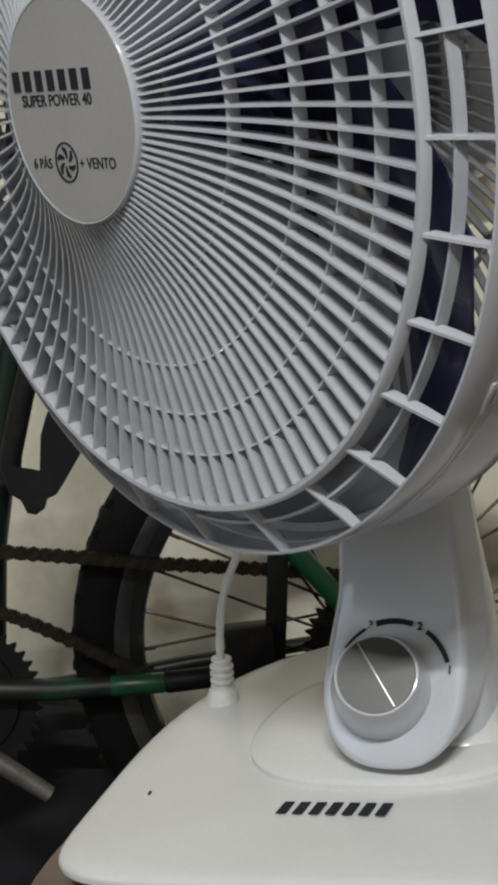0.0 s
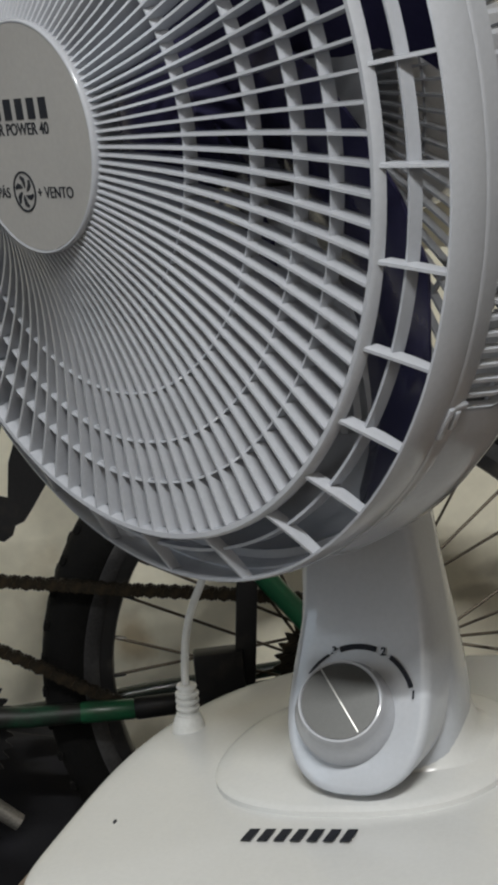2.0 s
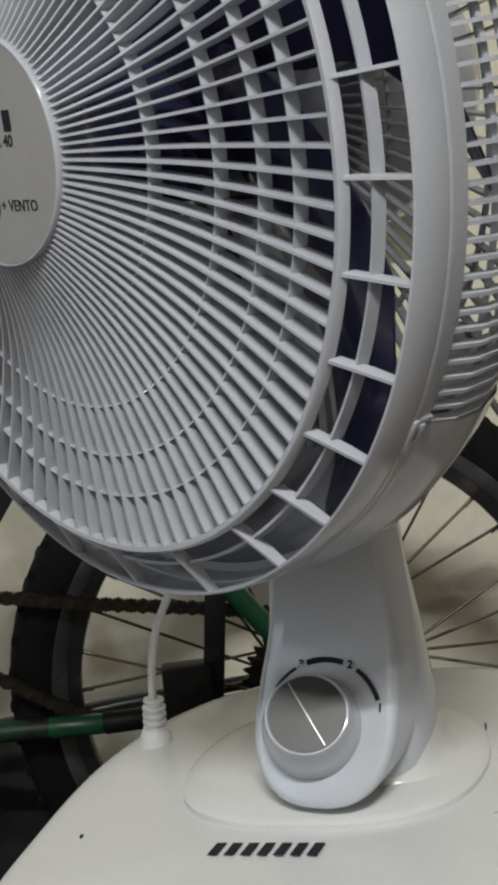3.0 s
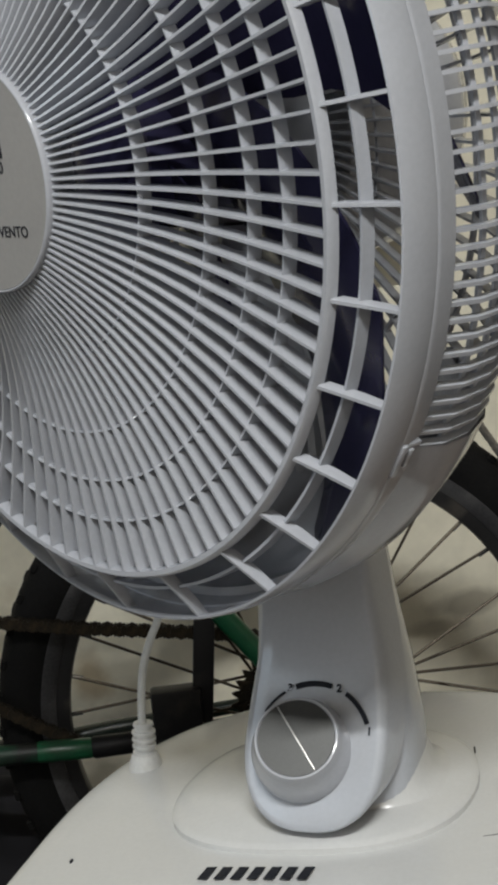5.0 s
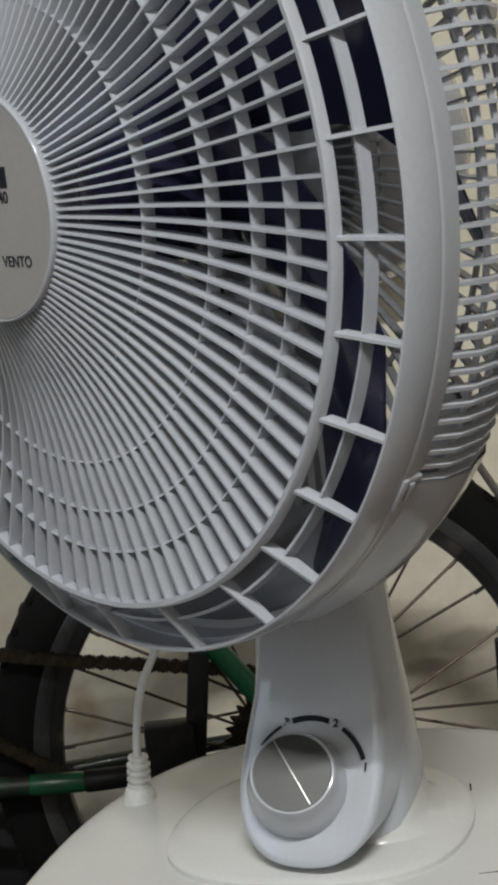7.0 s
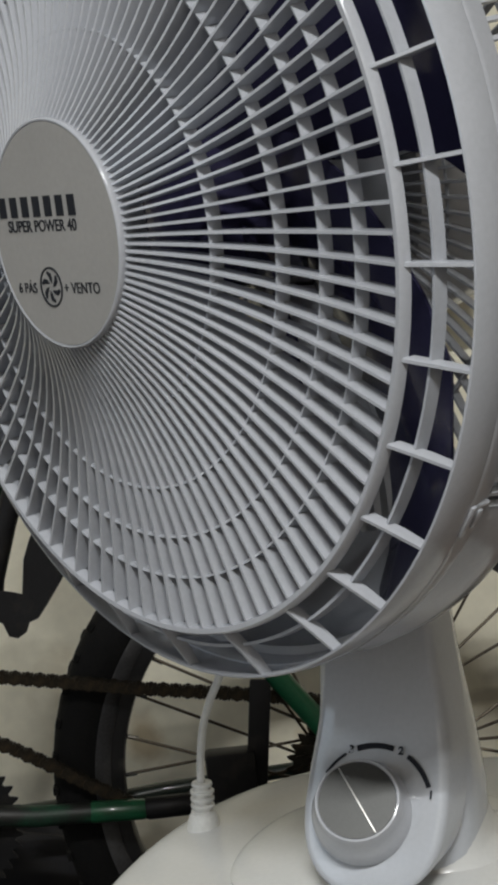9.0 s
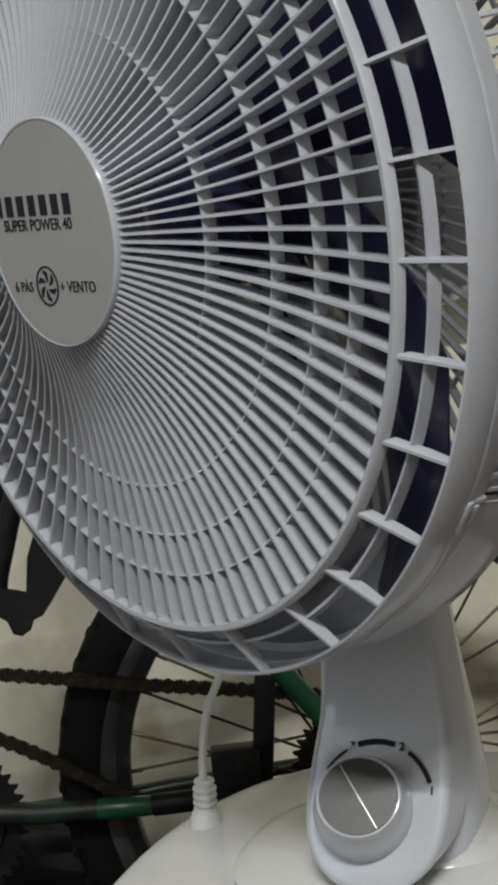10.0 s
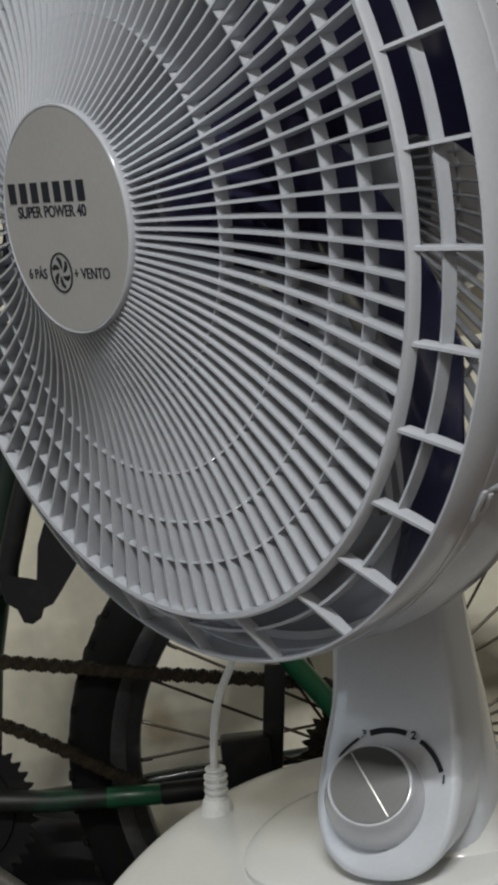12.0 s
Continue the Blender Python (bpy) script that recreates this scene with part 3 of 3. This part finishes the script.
part("rim", lathe([(0.250, 0.009), (0.2515, 0.0125), (0.262, 0.0135), (0.2775, 0.0125), (0.2775, -0.0125), (0.262, -0.0135), (0.2515, -0.0125), (0.250, -0.009)], 144, True), M_RIM, bike, "scuffed black alloy rim")
part("wheel_hub", lathe([(0.0001, 0.055), (0.006, 0.055), (0.006, 0.036), (0.029, 0.034), (0.029, 0.030), (0.013, 0.026), (0.013, -0.026), (0.029, -0.030), (0.029, -0.034), (0.006, -0.036), (0.006, -0.055), (0.0001, -0.055)], 32), M_BLACK, bike, "black wheel hub")
for k in range(-9, 26):
    a = radians(52.0 + 10.3 * (k - 4))
    off = radians(62) * (1 if k % 4 > 1 else -1)
    y = -0.031 if k % 2 else 0.031
    part("wheel_spoke", tube([(0.027 * math.cos(a + off), y, 0.027 * math.sin(a + off)), (0.252 * math.cos(a), y * 0.12, 0.252 * math.sin(a))], 0.0017, 6), M_SPOKE, bike)
    part("spoke_nipple", tube([(0.238 * math.cos(a), y * 0.14, 0.238 * math.sin(a)), (0.252 * math.cos(a), y * 0.1, 0.252 * math.sin(a))], [0.0018, 0.0026], 8), M_ALLOY if k % 3 == 0 else M_RIM, bike)


def toothed(r, teeth, thick, hole):
    """A chainwheel: a disc with teeth and a round hole."""
    bm = bmesh.new()
    outer_f, outer_b, in_f, in_b = [], [], [], []
    n = teeth * 6
    for i in range(n):
        a = 2 * math.pi * i / n
        rr = r + (-0.0042, -0.0034, 0.0012, 0.0040, 0.0012, -0.0034)[i % 6]
        c, s = math.cos(a), math.sin(a)
        outer_f.append(bm.verts.new((rr * c, -thick / 2, rr * s)))
        outer_b.append(bm.verts.new((rr * c, thick / 2, rr * s)))
        in_f.append(bm.verts.new((hole * c, -thick / 2, hole * s)))
        in_b.append(bm.verts.new((hole * c, thick / 2, hole * s)))
    for i in range(n):
        j = (i + 1) % n
        for p, q in ((outer_f, outer_b), (outer_b, in_b), (in_b, in_f), (in_f, outer_f)):
            bm.faces.new((p[i], p[j], q[j], q[i]))
    return bm


SPR = ((0.007 - BX) / BS, -0.036, (-0.191 - BZ) / BS)
part("sprocket", toothed(0.0572, 28, 0.0022, 0.016), M_RUST, bike, "dark oily rear sprocket", m=pose(*SPR))
for i, n in enumerate((24, 20, 17, 14)):
    part("sprocket", toothed(n * 0.0127 / 2 / math.pi, n, 0.0022, 0.012), M_RUST, bike, m=pose(SPR[0], -0.0405 - 0.0045 * i, SPR[2]))
CRX, CRZ = (-0.376 - BX) / BS, (-0.194 - BZ) / BS
part("chainring", toothed(0.0850, 42, 0.003, 0.040), M_BLACK, bike, "black toothed chainring", m=pose(CRX, -0.040, CRZ))
part("chain_guard_disc", lathe([(0.0001, 0.004), (0.062, 0.004), (0.064, 0.0), (0.0001, 0.0)], 48), M_BLACK, bike, m=pose(CRX, -0.042, CRZ))


def link_mesh(w):
    bm = bmesh.new()
    for y in (-w, w):
        loop = []
        for i in range(20):
            x = -0.0105 + 0.021 * i / 19
            h = 0.0042 - 0.0013 * math.cos(math.pi * x / 0.00635) * -1 if abs(x) < 0.00635 else 0.0040 * math.sqrt(max(0.0, 1 - ((abs(x) - 0.00635) / 0.0042) ** 2)) + 0.0011
            loop.append((x, h))
        ring = [(x, h) for x, h in loop] + [(x, -h) for x, h in reversed(loop)]
        a = [bm.verts.new((x, y - 0.0007, h)) for x, h in ring]
        b = [bm.verts.new((x, y + 0.0007, h)) for x, h in ring]
        bm.faces.new(a)
        bm.faces.new(b)
        for i in range(len(a)):
            bm.faces.new((a[i], a[(i + 1) % len(a)], b[(i + 1) % len(a)], b[i]))
    for x in (-0.00635, 0.00635):
        c = bmesh.ops.create_cone(bm, cap_ends=True, segments=10, radius1=0.0038, radius2=0.0038, depth=w * 2)
        bmesh.ops.rotate(bm, verts=c["verts"], matrix=Matrix.Rotation(math.pi / 2, 3, "X"))
        bmesh.ops.translate(bm, verts=c["verts"], vec=(x, 0, 0))
    return bm


LINKS = (finish(link_mesh(0.0024), "chain_link", M_RUST), finish(link_mesh(0.0037), "chain_link", M_RUST))


def chain(points, y):
    """Links laid along a line of (x, z) points, as parts of the bicycle."""
    pts = [Vector((p[0], y, p[1])) for p in points]
    spots, carry = [], 0.0
    for a, b in zip(pts, pts[1:]):
        d = (b - a).length
        s = carry
        while s < d:
            spots.append((a + (b - a) * (s / d), math.degrees(math.atan2(b.z - a.z, b.x - a.x))))
            s += 0.0127
        carry = s - d
    for i, (p, a) in enumerate(spots):
        part("chain_link", LINKS[i % 2], M_RUST, bike, m=pose(p.x, p.y, p.z, 0, -a) @ Matrix.Diagonal((1.06, 1.0, 1.32, 1.0)))


def at(x, z, dy=0.0):
    """A point that lies at (x, z) in the wheel's plane as seen from the room, moved dy along that line, in the bicycle's own frame."""
    k = (BY + dy - EYE[1]) / (BY - EYE[1])
    return ((EYE[0] + (x - EYE[0]) * k - BX) / BS, dy / BS, (EYE[2] + (z - EYE[2]) * k - BZ) / BS)


def chain_at(points, dy):
    chain([(at(x, z, dy)[0], at(x, z, dy)[2]) for x, z in points], dy / BS)


chain_at([(-0.46, -0.034), (-0.319, -0.065), (-0.247, -0.081), (-0.173, -0.098), (-0.068, -0.119), (0.0, -0.135)], -0.040)
chain_at([(-0.40, -0.086), (-0.329, -0.124), (-0.299, -0.141), (-0.267, -0.162), (-0.23, -0.188), (-0.20, -0.207)], -0.040)
part("chainstay", tube([at(-0.40, -0.196, -0.05), at(-0.342, -0.202, -0.05), at(-0.289, -0.210, -0.05), at(-0.234, -0.2135, -0.05), at(-0.160, -0.2190, -0.05), at(0.02, -0.213, -0.05)], [0.0130, 0.0122, 0.0112, 0.0105, 0.0098, 0.007], 16), M_STAY, bike, "green chainstay with its shade put into the paint")
# Highlight on the middle of the stay, made as a brighter green sleeve.
part("stay_sleeve", tube([at(-0.236, -0.2133, -0.05), at(-0.234, -0.2135, -0.05), at(-0.186, -0.2170, -0.05), at(-0.184, -0.2172, -0.05)], [0.0106, 0.0114, 0.0108, 0.0100], 16), M_GREEN, bike, "lit green stretch of the stay, brightness put into its colour")
part("stay_clamp", tube([at(-0.184, -0.2172, -0.05), at(-0.182, -0.2172, -0.05), at(-0.140, -0.2180, -0.05), at(-0.138, -0.2180, -0.05)], [0.0104, 0.0118, 0.0116, 0.0104], 14), M_BLACK, bike, "dark grey cable clamp")
part("far_chainstay", tube([at(-0.30, -0.206, 0.04), at(-0.206, -0.204, 0.04), at(-0.161, -0.201, 0.04), at(0.02, -0.196, 0.04)], [0.0105, 0.010, 0.0095, 0.007], 14), M_DARKGREEN, bike, "dark green far chainstay")
part("seatstay", tube([at(0.015, -0.196, -0.05), at(-0.008, -0.157, -0.05), at(-0.040, -0.109, -0.05), at(-0.10, -0.01, -0.05), at(-0.25, 0.25, -0.04)], 0.0115, 14), M_GREEN, bike, "chipped green seatstay")
part("seat_tube", tube([at(-0.352, -0.20), at(-0.327, -0.056), at(-0.303, 0.03), at(-0.280, 0.108), at(-0.235, 0.26)], 0.0175, 18), M_DARKGREEN, bike, "dark green seat tube")
part("down_tube", tube([at(-0.40, -0.20), at(-0.345, -0.02), at(-0.322, 0.05), at(-0.297, 0.13)], 0.009, 14), M_BLACK, bike, "black frame tube")
CAGE = [(-0.184, 0.084), (-0.232, 0.016), (-0.248, -0.005), (-0.258, -0.017), (-0.267, -0.020), (-0.271, -0.029), (-0.280, -0.034), (-0.288, -0.031),
        (-0.292, -0.018), (-0.302, -0.010), (-0.306, 0.019), (-0.278, 0.011), (-0.270, 0.008), (-0.264, 0.041), (-0.256, 0.059), (-0.232, 0.100)]
cage_loops = []
for dy, grow in ((-0.024, 0.94), (-0.030, 0.97), (-0.034, 1.0), (-0.052, 1.0), (-0.055, 0.985)):
    mx, mz = -0.262, 0.010
    cage_loops.append([at(mx + (x - mx) * grow, mz + (z - mz) * grow, dy) for x, z in CAGE])
part("front_derailleur", loft(cage_loops), M_BLACK, bike, "black front derailleur cage", smooth=30)
part("cage_arm", tube([at(-0.300, 0.000, -0.04), at(-0.294, 0.027, -0.04), at(-0.276, 0.076, -0.04), at(-0.258, 0.120, -0.04)], 0.0115, 12), M_BLACK, bike, "black cage arm")
part("derailleur_cage", box((-0.011, -0.003, -0.068), (0.011, 0.003, 0.058), 0.002), M_BLACK, bike, "black rear derailleur arm", m=pose(*at(-0.068, -0.158, -0.05), 0, 9))
part("derailleur_body", box((-0.026, -0.012, -0.034), (0.026, 0.015, 0.018), 0.004), M_BLACK, bike, "black rear derailleur body", m=pose(*at(-0.098, -0.187, -0.05), 0, 2))
part("crank_arm", tube([at(-0.40, -0.237, -0.1), at(-0.354, -0.277, -0.1), at(-0.312, -0.316, -0.1)], [0.010, 0.0105, 0.009], 12), M_ALLOY, bike, "scuffed alloy crank arm")
part("mudguard_stay", tube([at(0.195, 0.09, -0.03), at(0.218, 0.049, -0.03), at(0.26, -0.03, -0.03)], 0.0042, 8), M_ALLOY, bike, "thin grey stay")
part("rear_dropout", box((-0.02, -0.050, -0.018), (0.02, -0.045, 0.02), 0.003), M_BLACK, bike)
part("stand_leg", tube([at(0.232, -0.135, -0.03), at(0.226, -0.35, -0.03)], 0.011, 12), M_BLACK, bike, "black support leg")

# small cabinet on the wall, glimpsed through the guard
M_CAB = material("grey_brown_cabinet", (0.20, 0.175, 0.15), 0.6, amount=0.12, second=(0.13, 0.11, 0.095), second_scale=12)
cab = thing("wall_cabinet", "small grey-brown cabinet hung on the cream wall", "cabinet", pose(0.06, Y1, 0.205))
part("cabinet_body", box((-0.16, -0.10, 0.0), (0.165, 0.0, 0.105), 0.003), M_CAB, cab)
for x0, x1 in ((-0.155, 0.001), (0.004, 0.160)):
    door = part("cabinet_door", box((x0, -0.112, 0.005), (x1, -0.1005, 0.100), 0.002), M_CAB, cab)
    part("door_handle", box(((x0 + x1) / 2 - 0.018, -0.120, 0.072), ((x0 + x1) / 2 + 0.018, -0.1125, 0.079), 0.002), M_ALLOY, door, "small alloy handle")
solid("storage_box", box((-0.055, -0.04, 0.0), (0.055, 0.04, 0.035), 0.004), M_BRICK, "terracotta plastic box on the wall cabinet", "box", m=pose(0.170, Y1 - 0.05, 0.3102))
solid("storage_box", box((-0.040, -0.035, 0.0), (0.040, 0.035, 0.038), 0.004), M_CRATE, "green plastic box stacked on a terracotta one", "box", m=pose(0.162, Y1 - 0.05, 0.3454))


def lump_mesh(half, seed):
    """A slumped dark lump: a rounded block with folds, flat underneath."""
    bm = bmesh.new()
    bmesh.ops.create_icosphere(bm, subdivisions=5, radius=1)
    for v in bm.verts:
        c = v.co.copy()
        k = (abs(c.x) ** 3.4 + abs(c.y) ** 3.4 + abs(c.z) ** 3.4) ** (-1 / 3.4)
        c *= k
        fold = 0.10 * noise.noise(c * 1.6 + Vector((seed, 0, 0))) + 0.05 * noise.noise(c * 4.5 + Vector((0, seed, 0)))
        c *= 1 + fold
        v.co = (c.x * half[0], c.y * half[1], max(c.z, -0.93) * half[2] + 0.93 * half[2])
    return bm


# Added dark lump, in place of the floor shadow round the lower tyre.
M_MASS = material("mass_black", (0.012, 0.012, 0.016), 0.85, grain=900, amount=0.25, bump=0.3)
solid("black_bag", lump_mesh((0.24, 0.075, 0.118), 3.7), M_MASS, "added dark mass filling the shaded corner by the bicycle", "bag", m=pose(-0.475, 0.955, FLOOR_Z), smooth=80)
